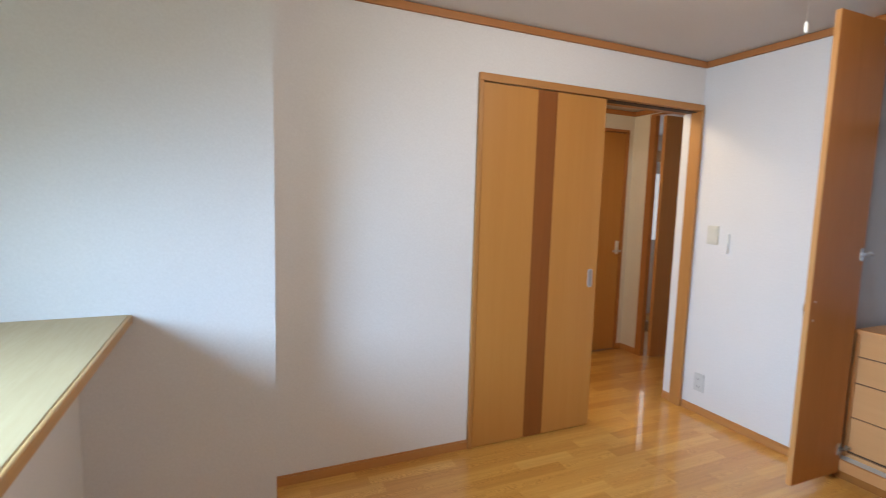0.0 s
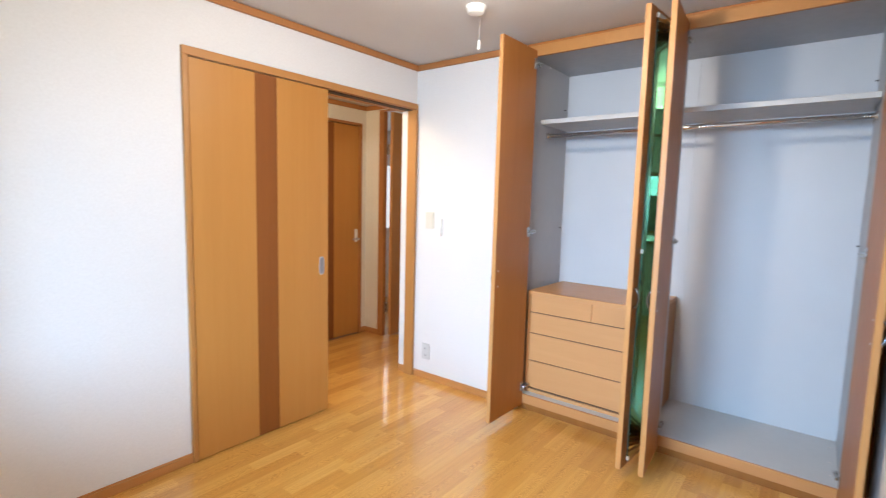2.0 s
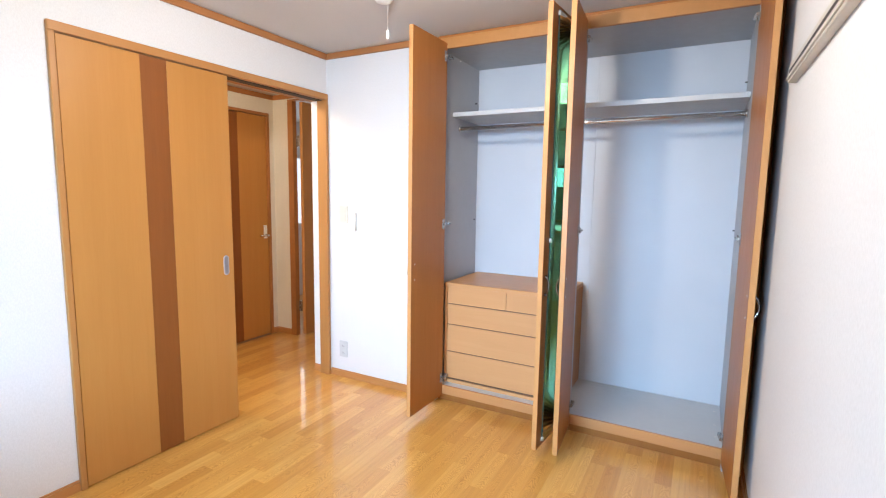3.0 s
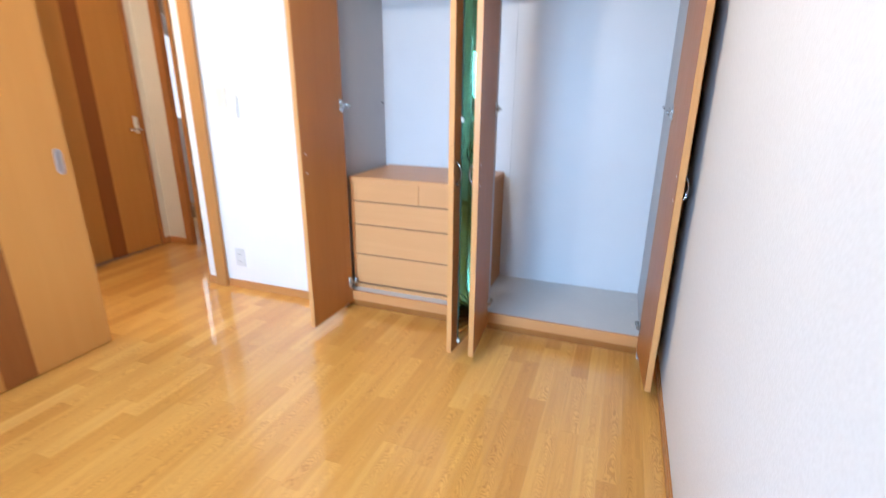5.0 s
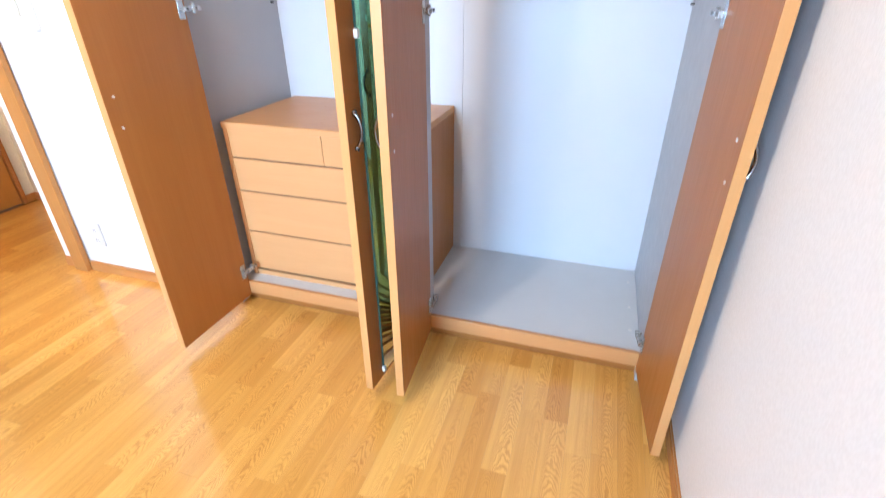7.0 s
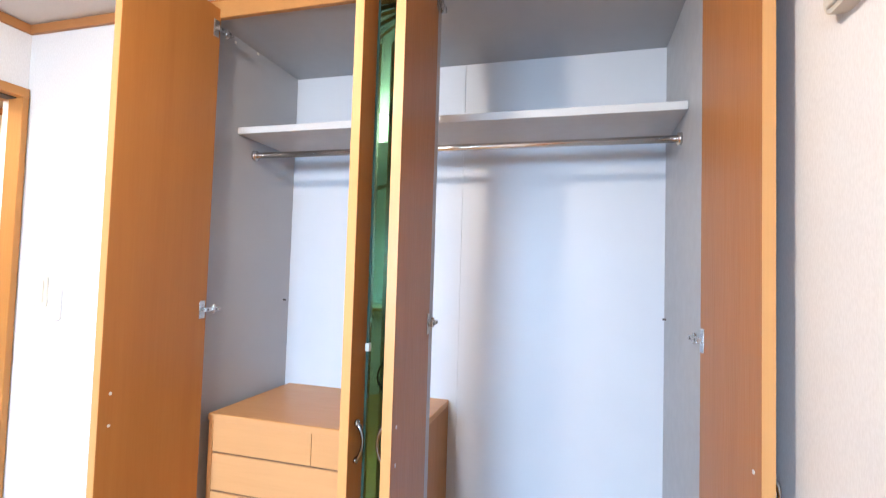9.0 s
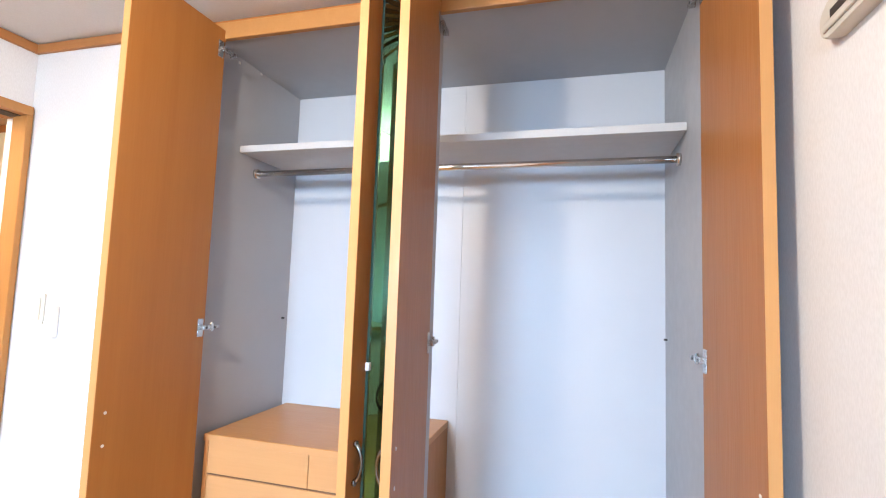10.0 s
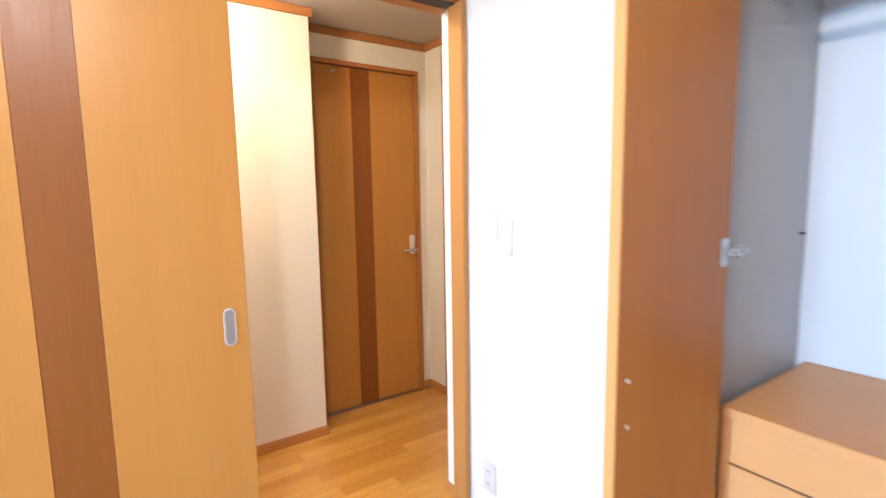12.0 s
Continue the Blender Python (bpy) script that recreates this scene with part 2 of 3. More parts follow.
def lathe(profile, sides=32):
    """A turned body about z from (radius, height) pairs."""
    bm = bmesh.new()
    rings = [[bm.verts.new((r * math.cos(2 * math.pi * k / sides), r * math.sin(2 * math.pi * k / sides), z)) for k in range(sides)] for r, z in profile]
    for a, b in zip(rings, rings[1:]):
        for k in range(sides):
            bm.faces.new((a[k], a[(k + 1) % sides], b[(k + 1) % sides], b[k]))
    bm.faces.new(rings[0][::-1])
    bm.faces.new(rings[-1])
    return bm


def prism(outline, z0, z1, bevel=0.0):
    bm = bmesh.new()
    lo = [bm.verts.new((x, y, z0)) for x, y in outline]
    hi = [bm.verts.new((x, y, z1)) for x, y in outline]
    n = len(outline)
    bm.faces.new(lo[::-1])
    bm.faces.new(hi)
    for i in range(n):
        bm.faces.new((lo[i], lo[(i + 1) % n], hi[(i + 1) % n], hi[i]))
    if bevel:
        bmesh.ops.bevel(bm, geom=list(bm.edges), offset=bevel, segments=2, affect="EDGES", profile=0.5)
    return bm


def mesh_of(name, bm, material, smooth=False):
    bmesh.ops.recalc_face_normals(bm, faces=bm.faces)
    me = bpy.data.meshes.new(name)
    bm.to_mesh(me)
    bm.free()
    me.materials.append(material)
    if smooth:
        for p in me.polygons:
            p.use_smooth = True
    return me


def part(name, bm, material, parent=None, label="", m=None, smooth=False):
    ob = new(name, mesh_of(name, bm, material, smooth))
    ob.parent = parent
    if m is not None:
        ob.matrix_local = m
    return tagged(ob, label)


def thing(name, label, category, m=None, group="", kind=""):
    ob = new(name)
    ob.empty_display_size = 0.1
    if m is not None:
        ob.matrix_world = m
    return tagged(ob, label, category, group, kind)


def structure(name, bm, material, label, category):
    return tagged(part(name, bm, material), label, category, "", "structure")


# ---- room shell ----
CEILING, HALL_CEILING = 2.303, 2.215
XW, XE, YS, YN = -1.45, 2.90, -0.330, 2.316      # inner faces of the room
PX, PY = 0.228, 2.107                             # corner of the pier beside the counter
OX0, OX1, OZ = 1.245, 2.895, 2.03                 # casing of the sliding door, outer
HX, HY = 3.475, 3.475                             # far walls of the hall

structure("floor_slab", boxes((-1.6, 3.6, -0.45, 2.46, -0.12, -0.0125), (0.9, 3.6, 2.46, 3.6, -0.12, -0.0125), (3.6, 5.5, 2.4, 4.6, -0.12, -0.0125)), JOINT, "dark joint bed under the oak floor", "floor")
structure("wall_north", boxes((PX, OX0 + 0.03, YN, 2.46, 0, CEILING), (OX0 + 0.03, 2.90, YN, 2.46, 2.0295, CEILING), (XW - 0.15, PX, PY, 2.46, 0, CEILING)),
          PAPER, "cream wallpapered wall round the sliding door", "wall")
structure("wall_east", boxes((XE, XE + 0.10, 1.425, 2.46, 0, CEILING)), PAPER, "cream wallpapered wall with a switch and an outlet", "wall")
structure("wall_south", boxes((XW - 0.15, 3.6, YS - 0.12, YS, 0, CEILING)), PAPER, "cream wallpapered side wall with a rail", "wall")
structure("wall_west", boxes((XW - 0.12, XW, YS, 0.3, 0, CEILING), (XW - 0.12, XW, 2.1, PY, 0, CEILING), (XW - 0.12, XW, 0.3, 2.1, 0, 0.95), (XW - 0.12, XW, 0.3, 2.1, 1.78, CEILING)),
          PAPER, "cream wallpapered wall round the window", "wall")
structure("wall_wardrobe_back", boxes((3.50, 3.60, YS, 2.36, 0, CEILING), (3.0, 3.5, 1.425, 1.5, 0, CEILING)), PAPER, "plain wall behind the wardrobe", "wall")
structure("ceiling", boxes((XW - 0.15, 3.6, YS - 0.12, 2.46, CEILING, CEILING + 0.1)), CEIL, "off-white papered ceiling", "ceiling")

# hall
structure("hall_wall_north", boxes((1.0, 2.655, 3.265, 3.6, 0, HALL_CEILING), (2.655, 2.73, HY, 3.6, 0, HALL_CEILING), (3.40, 3.51, HY, 3.6, 0, HALL_CEILING),
                                   (2.73, 3.40, HY, 3.6, 2.02, HALL_CEILING)), HALL_PAPER, "cream hall wall round a wooden door", "wall")
structure("hall_wall_east", boxes((HX, 3.51, 3.285, HY, 0, HALL_CEILING), (HX, 3.51, 2.46, 3.285, 2.165, HALL_CEILING)), HALL_PAPER, "cream hall wall beside an open doorway", "wall")
structure("hall_wall_south", boxes((3.0, 3.6, 2.36, 2.46, 0, HALL_CEILING)), HALL_PAPER, "cream end wall of the hall", "wall")
structure("hall_wall_west", boxes((0.9, 1.0, 2.46, 3.6, 0, HALL_CEILING)), HALL_PAPER, "cream end wall of the hall", "wall")
structure("hall_ceiling", boxes((0.9, 3.6, 2.46, 3.6, HALL_CEILING, HALL_CEILING + 0.1), (3.51, 5.5, 2.4, 4.6, HALL_CEILING + 0.0005, HALL_CEILING + 0.1)), CEIL, "off-white hall ceiling", "ceiling")
structure("far_room_wall", boxes((3.51, 4.25, 4.5, 4.6, 0, HALL_CEILING), (5.25, 5.5, 4.5, 4.6, 0, HALL_CEILING), (4.25, 5.25, 4.5, 4.6, 0, 0.9), (4.25, 5.25, 4.5, 4.6, 1.8, HALL_CEILING),
                                 (5.4, 5.5, 2.4, 4.5, 0, HALL_CEILING), (3.6, 5.4, 2.4, 2.5, 0, HALL_CEILING), (3.51, 3.60, 3.6, 4.5, 0, HALL_CEILING)),
          PAPER, "white wall of the bright room past the hall", "wall")


# ---- trim ----
def strip_x(x0, x1, y, z0, z1, out, bevel=0.004):
    """A moulding along x on a wall face at y, out by a signed depth."""
    return boxes((x0, x1, min(y, y + out), max(y, y + out), z0, z1), bevel=bevel)


def strip_y(y0, y1, x, z0, z1, out, bevel=0.004):
    return boxes((min(x, x + out), max(x, x + out), y0, y1, z0, z1), bevel=bevel)


MZ = 2.262
for bm, mt in ((strip_x(PX, XE, YN, MZ, CEILING - 0.002, -0.018), TRIM_X), (strip_x(XW, PX + 0.018, PY, MZ, CEILING - 0.002, -0.018), TRIM_X), (strip_y(PY, YN - 0.018, PX, MZ, CEILING - 0.002, 0.018), TRIM_Y),
               (strip_y(1.425, YN - 0.018, XE, MZ, CEILING - 0.002, -0.018), TRIM_Y), (strip_x(XW, 2.86, YS, MZ, CEILING - 0.002, 0.018), TRIM_X),
               (strip_y(YS + 0.018, PY - 0.018, XW, MZ, CEILING - 0.002, 0.018), TRIM_Y)):
    structure("trim", bm, mt, "brown wooden ceiling moulding", "moulding")
for bm, mt in ((strip_x(2.655, HX, HY, 2.172, HALL_CEILING - 0.002, -0.018), TRIM_X), (strip_x(1.0, 2.655 + 0.018, 3.265, 2.172, HALL_CEILING - 0.002, -0.018), TRIM_X),
               (strip_y(3.265, HY - 0.018, 2.655, 2.172, HALL_CEILING - 0.002, 0.018), TRIM_Y), (strip_y(2.46, HY - 0.018, HX, 2.172, HALL_CEILING - 0.002, -0.018), TRIM_Y)):
    structure("trim", bm, mt, "brown wooden ceiling moulding of the hall", "moulding")


def baseboard_x(x0, x1, y, out):
    bm = boxes((x0, x1, min(y, y + out), max(y, y + out), 0.0, 0.042), bevel=0.002)
    box(bm, x0, x1, min(y, y + out * 0.55), max(y, y + out * 0.55), 0.042, 0.052, bevel=0.002)
    return bm


def baseboard_y(y0, y1, x, out):
    bm = boxes((min(x, x + out), max(x, x + out), y0, y1, 0.0, 0.042), bevel=0.002)
    box(bm, min(x, x + out * 0.55), max(x, x + out * 0.55), y0, y1, 0.042, 0.052, bevel=0.002)
    return bm


for bm, mt in ((baseboard_x(PX, OX0, YN, -0.010), BASE_X), (baseboard_y(1.425, 2.295, XE, -0.010), BASE_Y), (baseboard_x(XW, 2.86, YS, 0.010), BASE_X),
               (baseboard_x(-0.46, PX + 0.01, PY, -0.010), BASE_X), (baseboard_y(PY, YN - 0.010, PX, 0.010), BASE_Y), (baseboard_y(2.38, 2.46, XE, -0.010), BASE_Y),
               (baseboard_x(1.0, 2.655 + 0.01, 3.265, -0.010), BASE_X), (baseboard_y(3.265, HY - 0.01, 2.655, 0.010), BASE_Y), (baseboard_y(3.285, HY - 0.01, HX, -0.010), BASE_Y),
               (baseboard_x(3.40, HX, HY, -0.010), BASE_X)):
    structure("baseboard", bm, mt, "brown wooden baseboard along the wall", "baseboard")

# ---- sliding door ----
CF = 2.297   # front of the casing
casing = thing("sliding_door_casing", "honey wooden casing of the sliding door opening", "door frame", kind="structure")
part("head", boxes((OX0, OX1, CF, 2.464, 1.990, OZ), bevel=0.003), CASE_X, casing)
part("jamb", boxes((OX0, OX0 + 0.025, CF, 2.38, 0.0, 1.990), bevel=0.003), CASE_Z, casing)
part("jamb", boxes((OX1 - 0.025, OX1, CF, 2.38, 0.0, 1.990), bevel=0.003), CASE_Z, casing)
# flat dark strip stands for the shade in the track gap
part("track", boxes((OX0 + 0.025, OX1 - 0.025, 2.3345, 2.395, 1.986, 1.9905)), DARK, casing)
sliding = thing("door_1", "honey wood sliding door with a walnut stripe, half open", "sliding door", kind="structure")
SX0, SX1, SY = OX0 + 0.027, 2.081, CF + 0.003
STRIPE0, STRIPE1 = 1.607, 1.735
part("panel", boxes((SX0, STRIPE0 - 0.0006, SY, SY + 0.034, 0.006, 1.982), bevel=0.0012), DOORWOOD, sliding)
part("stripe", boxes((STRIPE0, STRIPE1, SY + 0.0012, SY + 0.033, 0.006, 1.982)), STRIPE, sliding, "dark walnut stripe")
part("panel", boxes((STRIPE1 + 0.0006, SX1, SY, SY + 0.034, 0.006, 1.982), bevel=0.0012), DOORWOOD, sliding)


def pull_outline(w, h, n=10):
    pts = [(w * math.cos(a), h - w + w * math.sin(a)) for a in (math.pi * k / n for k in range(n + 1))]
    return pts + [(-x, -y) for x, y in pts]


UPRIGHT = Matrix(((1, 0, 0, 0), (0, 0, -1, 0), (0, 1, 0, 0), (0, 0, 0, 1)))   # local y up, local z towards the room
pull = part("pull", prism(pull_outline(0.017, 0.056), 0, 0.003, 0.001), PULL, sliding, "recessed satin metal pull", m=Matrix.Translation((2.031, SY, 0.930)) @ UPRIGHT, smooth=False)
# raised flat plate; its darker tone stands for the shade in the recess
part("recess", prism(pull_outline(0.012, 0.050), 0.003, 0.0036), RECESS, pull)

# ---- hall door ----
hall_door = thing("door_2", "closed honey wood hall door with a walnut stripe", "door", kind="structure")
part("casing", boxes((2.72, 2.745, HY - 0.016, HY + 0.05, 0, 2.02), (3.385, 3.41, HY - 0.016, HY + 0.05, 0, 2.02), (2.72, 3.41, HY - 0.018, HY + 0.05, 2.02, 2.045), bevel=0.002), TRIM_X, hall_door)
for a, b, mt, nm in ((2.748, 2.962, DOORWOOD, "panel"), (2.9626, 3.082, STRIPE, "stripe"), (3.0826, 3.382, DOORWOOD, "panel")):
    part(nm, boxes((a, b, HY + 0.002, HY + 0.036, 0.008, 2.016), bevel=0.001), mt, hall_door)
esc = part("escutcheon", boxes((3.333, 3.367, HY - 0.006, HY + 0.003, 0.915, 1.035), bevel=0.002), ESCUTCHEON, hall_door, "square satin metal escutcheon")
part("lever", tube([(3.35, HY - 0.004, 0.945), (3.35, HY - 0.05, 0.945), (3.342, HY - 0.056, 0.945), (3.25, HY - 0.056, 0.945)], 0.009), CHROME, esc, "chrome lever handle", smooth=True)
part("stopper", boxes((2.84, 2.87, HY - 0.012, HY + 0.004, 1.975, 1.992), bevel=0.003), NICKEL, hall_door)

# ---- doorway past the hall ----
way = thing("door_3", "wooden door standing open past the hall", "door", kind="structure")
part("casing", boxes((HX - 0.012, 3.512, 3.222, 3.285, 0, 2.165), (HX - 0.012, 3.512, 2.46, 3.222, 2.150, 2.165), bevel=0.002), TRIM_X, way)
part("leaf", boxes((3.515, 4.20, 3.155, 3.188, 0.01, 2.147), bevel=0.002), EDGE, way)
for z in (0.28, 1.80):
    part("hinge", boxes((3.498, 3.513, 3.186, 3.221, z - 0.05, z + 0.05), bevel=0.002), NICKEL, way)
window_far = thing("window_2", "bright window of the room past the hall", "window", kind="structure")
part("window_frame", boxes((4.25, 4.29, 4.51, 4.56, 0.9, 1.8), (5.21, 5.25, 4.51, 4.56, 0.9, 1.8), (4.29, 5.21, 4.51, 4.56, 0.9, 0.94), (4.29, 5.21, 4.51, 4.56, 1.76, 1.8), bevel=0.002), ALU, window_far)
part("pane", boxes((4.29, 5.21, 4.53, 4.536, 0.94, 1.76)), FAR_OUTSIDE, window_far, "frosted pane full of daylight")

# ---- window over the counter ----
win = thing("window_1", "white aluminium sliding window over the counter", "window", kind="structure")
part("window_frame", boxes((XW - 0.10, XW + 0.01, 0.30, 0.34, 0.95, 1.78), (XW - 0.10, XW + 0.01, 2.06, 2.10, 0.95, 1.78), (XW - 0.10, XW + 0.01, 0.34, 2.06, 0.95, 0.985), (XW - 0.10, XW + 0.01, 0.34, 2.06, 1.745, 1.78),
                           bevel=0.003), CASE_X, win)
part("sash", boxes((XW - 0.08, XW - 0.055, 1.18, 1.22, 0.985, 1.745), bevel=0.002), ALU, win)
for a, b in ((0.34, 1.18), (1.22, 2.06)):
    p = part("pane", boxes((XW - 0.073, XW - 0.069, a, b, 0.985, 1.745)), GLASS, win, "clear glass pane")
    p.visible_shadow = False

# ---- wardrobe ----
FX = 2.88                                   # front of the carcass
WY0, WY1 = -0.236, 1.40                     # inner faces of the sides
WZ0, WZ1 = 0.110, 2.225                     # inner bottom and top
WB = 3.466                                  # inner face of the back
robe = thing("wardrobe", "built-in wooden wardrobe with grey lining and four open doors", "wardrobe")
part("side_panel", boxes((FX, WB + 0.02, WY1, WY1 + 0.02, 0, 2.25)), LINER_SHADED, robe, "pale grey side panel, darkened for shade")
part("side_panel", boxes((FX, WB + 0.02, WY0 - 0.02, WY0, 0, 2.25)), LINER_SHADED, robe, "pale grey side panel, darkened for shade")
part("filler", boxes((FX - 0.002, FX + 0.02, YS + 0.001, WY0 - 0.021, 0, CEILING - 0.004)), ROBEWOOD, robe)
part("back_panel", boxes((WB, WB + 0.012, 0.5685, WY1, WZ0, WZ1)), BACK_LIT, robe, "pale grey back panel, lightened as lit")
part("back_panel", boxes((WB, WB + 0.012, WY0, 0.5675, WZ0, WZ1)), BACK_LIT, robe, "pale grey back panel, lightened as lit")
part("top_panel", boxes((FX + 0.02, WB, WY0, WY1, WZ1, WZ1 + 0.02)), LINER_SHADED, robe, "grey top panel, darkened for shade")
part("bottom_panel", boxes((FX + 0.0205, WB, WY0, WY1, WZ0 - 0.02, WZ0), bevel=0.001), SHELF, robe, "grey bottom panel")
part("front_rail", boxes((FX + 0.004, FX + 0.020, WY0 - 0.02, WY1 + 0.02, 0.058, WZ0 + 0.004), bevel=0.002), EDGE_Y, robe)
part("plinth", boxes((FX + 0.045, FX + 0.06, WY0 - 0.02, WY1 + 0.02, 0.0005, 0.0515)), ROBEWOOD, robe, "set-back base strip")
part("base", boxes((FX + 0.0205, WB, WY0, WY1, 0.052, 0.0895)), ROBEWOOD, robe)
part("top_rail", boxes((FX - 0.004, FX + 0.018, WY0 - 0.094, WY1 + 0.022, WZ1 - 0.008, 2.280), bevel=0.003), CASE_X, robe)
part("cover_strip", boxes((FX + 0.0185, FX + 0.034, WY0 - 0.07, WY1 + 0.022, 2.2465, CEILING - 0.002)), ROBEWOOD, robe, "set-back wooden strip up to the ceiling")
for x0, x1, z0, z1 in ((3.02, 3.03, 2.196, 2.206), (3.155, 3.168, 2.212, 2.221)):
    part("joint_plate", boxes((x0, x1, WY1 - 0.003, WY1 - 0.0002, z0, z1), bevel=0.001), PLASTIC, robe, "small pale joint plate")
part("centre_stile", boxes((FX, FX + 0.06, 0.528, 0.568, WZ0, WZ1), bevel=0.002), LINER_SHADED, robe)
part("shelf", boxes((3.062, WB, WY0 + 0.002, WY1 - 0.002, 1.846, 1.873), bevel=0.0015), SHELF, robe, "grey hat shelf")
rail = part("clothes_rail", tube([(3.172, WY0 + 0.004, 1.784), (3.172, WY1 - 0.004, 1.784)], 0.0125, 16), RAIL, robe, "chrome clothes rail", smooth=True)
for y0, y1 in ((WY0, WY0 + 0.012), (WY1 - 0.012, WY1)):
    part("socket", tube([(3.172, y0, 1.784), (3.172, y1, 1.784)], 0.021, 16), RAIL, rail, smooth=True)
for y in (WY0 + 0.001, WY1 - 0.001):
    s = 1 if y < 0 else -1
    for x, z in ((WB - 0.06, 1.985), (WB - 0.045, 1.17)):
        part("shelf_pin", tube([(x, y, z), (x, y + s * 0.012, z)], 0.004, 8), DARK, robe)
for x in (3.02, 3.17, 3.36):
    part("screw_cap", lathe([(0.0, 0.0), (0.006, 0.0), (0.006, 0.001), (0.003, 0.0022), (0.0005, 0.0024)], 12), SCREW, robe, m=Matrix.Translation((x, WY0 + 0.03, WZ0)))

DZ0, DZ1, DT = 0.052, 2.248, 0.025


def robe_door(hinge, tip, out, label, mirror=False):
    """A door from its hinge to its tip along its inner face; out: +1 if the outer face lies to the left of that line."""
    hx, hy = hinge
    dx, dy = tip[0] - hx, tip[1] - hy
    length = math.hypot(dx, dy)
    d = part("door", boxes((0.0, length - 0.002, min(0, out * DT), max(0, out * DT), DZ0, DZ1), bevel=0.001), ROBEWOOD, robe, label,
             m=pose(hx, hy, 0, 0, 0, math.degrees(math.atan2(dy, dx))))
    part("edge_band", boxes((length - 0.0015, length, min(0, out * DT) + 0.0005, max(0, out * DT) - 0.0005, DZ0 + 0.0005, DZ1 - 0.0005)), EDGE, d, "wood edge band, paler as lit")
    # bow handle on the outer face
    face = out * DT
    hy0 = face + out * 0.001
    reach = 0.019
    arc = [(length - 0.034, hy0 + out * reach * math.sin(math.pi * k / 10) ** 0.6, 0.862 + 0.090 * k / 10) for k in range(11)]
    h = part("handle", tube(arc, [0.0038 + 0.002 * abs(k - 5) / 5 for k in range(11)], 10), HANDLE, d, "curved chrome bow handle", smooth=True)
    for z in (0.862, 0.952):
        part("foot", tube([(length - 0.034, face, z), (length - 0.034, face + out * 0.006, z)], 0.008, 12), HANDLE, h, smooth=True)
        part("screw_cap", tube([(length - 0.034, -out * 0.0018, z), (length - 0.034, out * 0.001, z)], 0.0045, 10), SCREW, d)
    # concealed hinges on the inner face
    s = -out
    for z in (0.175, 1.166, 2.17):
        c = part("hinge", boxes((0.008, 0.033, min(0, s * 0.003), max(0, s * 0.003), z - 0.031, z + 0.031), bevel=0.001), NICKEL, d, "nickel concealed hinge")
        part("arm", boxes((-0.012, 0.022, min(s * 0.003, s * 0.016), max(s * 0.003, s * 0.016), z - 0.008, z + 0.008), (-0.050, -0.012, min(s * 0.004, s * 0.018), max(s * 0.004, s * 0.018), z - 0.0065, z + 0.0065),
                          (-0.034, -0.024, min(s * 0.001, s * 0.010), max(s * 0.001, s * 0.010), z - 0.015, z + 0.015), bevel=0.0015), NICKEL, c)
        # dark blocks added so that the pale hinge stands out
        for a, d0 in ((-0.033, 0.0182), (0.003, 0.0162)):
            part("contrast_block", boxes((a, a + 0.008, min(s * d0, s * (d0 + 0.0006)), max(s * d0, s * (d0 + 0.0006)), z - 0.004, z + 0.004)), DARK, c, "small dark block for contrast")
    if mirror:
        a, b = 0.006, length - 0.070
        part("mirror_edge", boxes((a, b, min(face, face + out * 0.0065), max(face, face + out * 0.0065), DZ0 + 0.02, DZ1 - 0.02)), GLASS_EDGE, d, "dark glass edge")
        part("mirror", boxes((a + 0.002, b - 0.001, min(face + out * 0.0066, face + out * 0.0070), max(face + out * 0.0066, face + out * 0.0070), DZ0 + 0.022, DZ1 - 0.022)), MIRROR, d, "tall mirror with a green cast")
        for z in (DZ0 + 0.035, 1.13, DZ1 - 0.035):
            part("mirror_clip", boxes((b - 0.008, b + 0.006, min(face, face + out * 0.011), max(face, face + out * 0.011), z - 0.010, z + 0.010), bevel=0.002), PLASTIC, d, "clear mirror clip")
    return d


robe_door((FX, 1.346), (2.503, 1.354), -1, "honey wood door swung wide open")
robe_door((FX, 0.595), (2.520, 0.6265), 1, "honey wood door with a mirror, open", True)
robe_door((FX, 0.521), (2.520, 0.4927), -1, "honey wood door with a mirror, open", True)
robe_door((FX, -0.231), (2.520, -0.258), 1, "honey wood door open against the side wall")

# ---- chest of drawers in the wardrobe ----
CX0, CX1, CY0, CY1, CZ1 = 2.956, 3.462, 0.602, 1.376, 0.782
chest = thing("chest_of_drawers", "low honey wood chest of five drawers inside the wardrobe", "chest of drawers", Matrix.Translation((0, 0, 0)))
part("top", boxes((CX0 - 0.004, CX1, CY0, CY1, CZ1 - 0.026, CZ1), bevel=0.003), CHESTTOP, chest)
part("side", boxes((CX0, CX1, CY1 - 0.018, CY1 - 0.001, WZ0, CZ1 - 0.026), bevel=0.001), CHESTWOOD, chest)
# right side takes a darker wood: its shade is put into the colour
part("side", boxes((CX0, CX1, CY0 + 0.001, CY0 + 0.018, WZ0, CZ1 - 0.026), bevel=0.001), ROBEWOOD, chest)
part("back", boxes((CX1 - 0.01, CX1 - 0.004, CY0 + 0.019, CY1 - 0.019, WZ0, CZ1 - 0.027)), CHESTWOOD, chest)
# near-black sheet behind the fronts stands for the shade inside
part("inner", boxes((CX0 + 0.02, CX0 + 0.03, CY0 + 0.019, CY1 - 0.019, WZ0, CZ1 - 0.027)), DARK, chest)
part("base_rail", boxes((CX0 + 0.004, CX0 + 0.019, CY0 + 0.019, CY1 - 0.019, WZ0, WZ0 + 0.022), bevel=0.001), CHESTWOOD, chest)
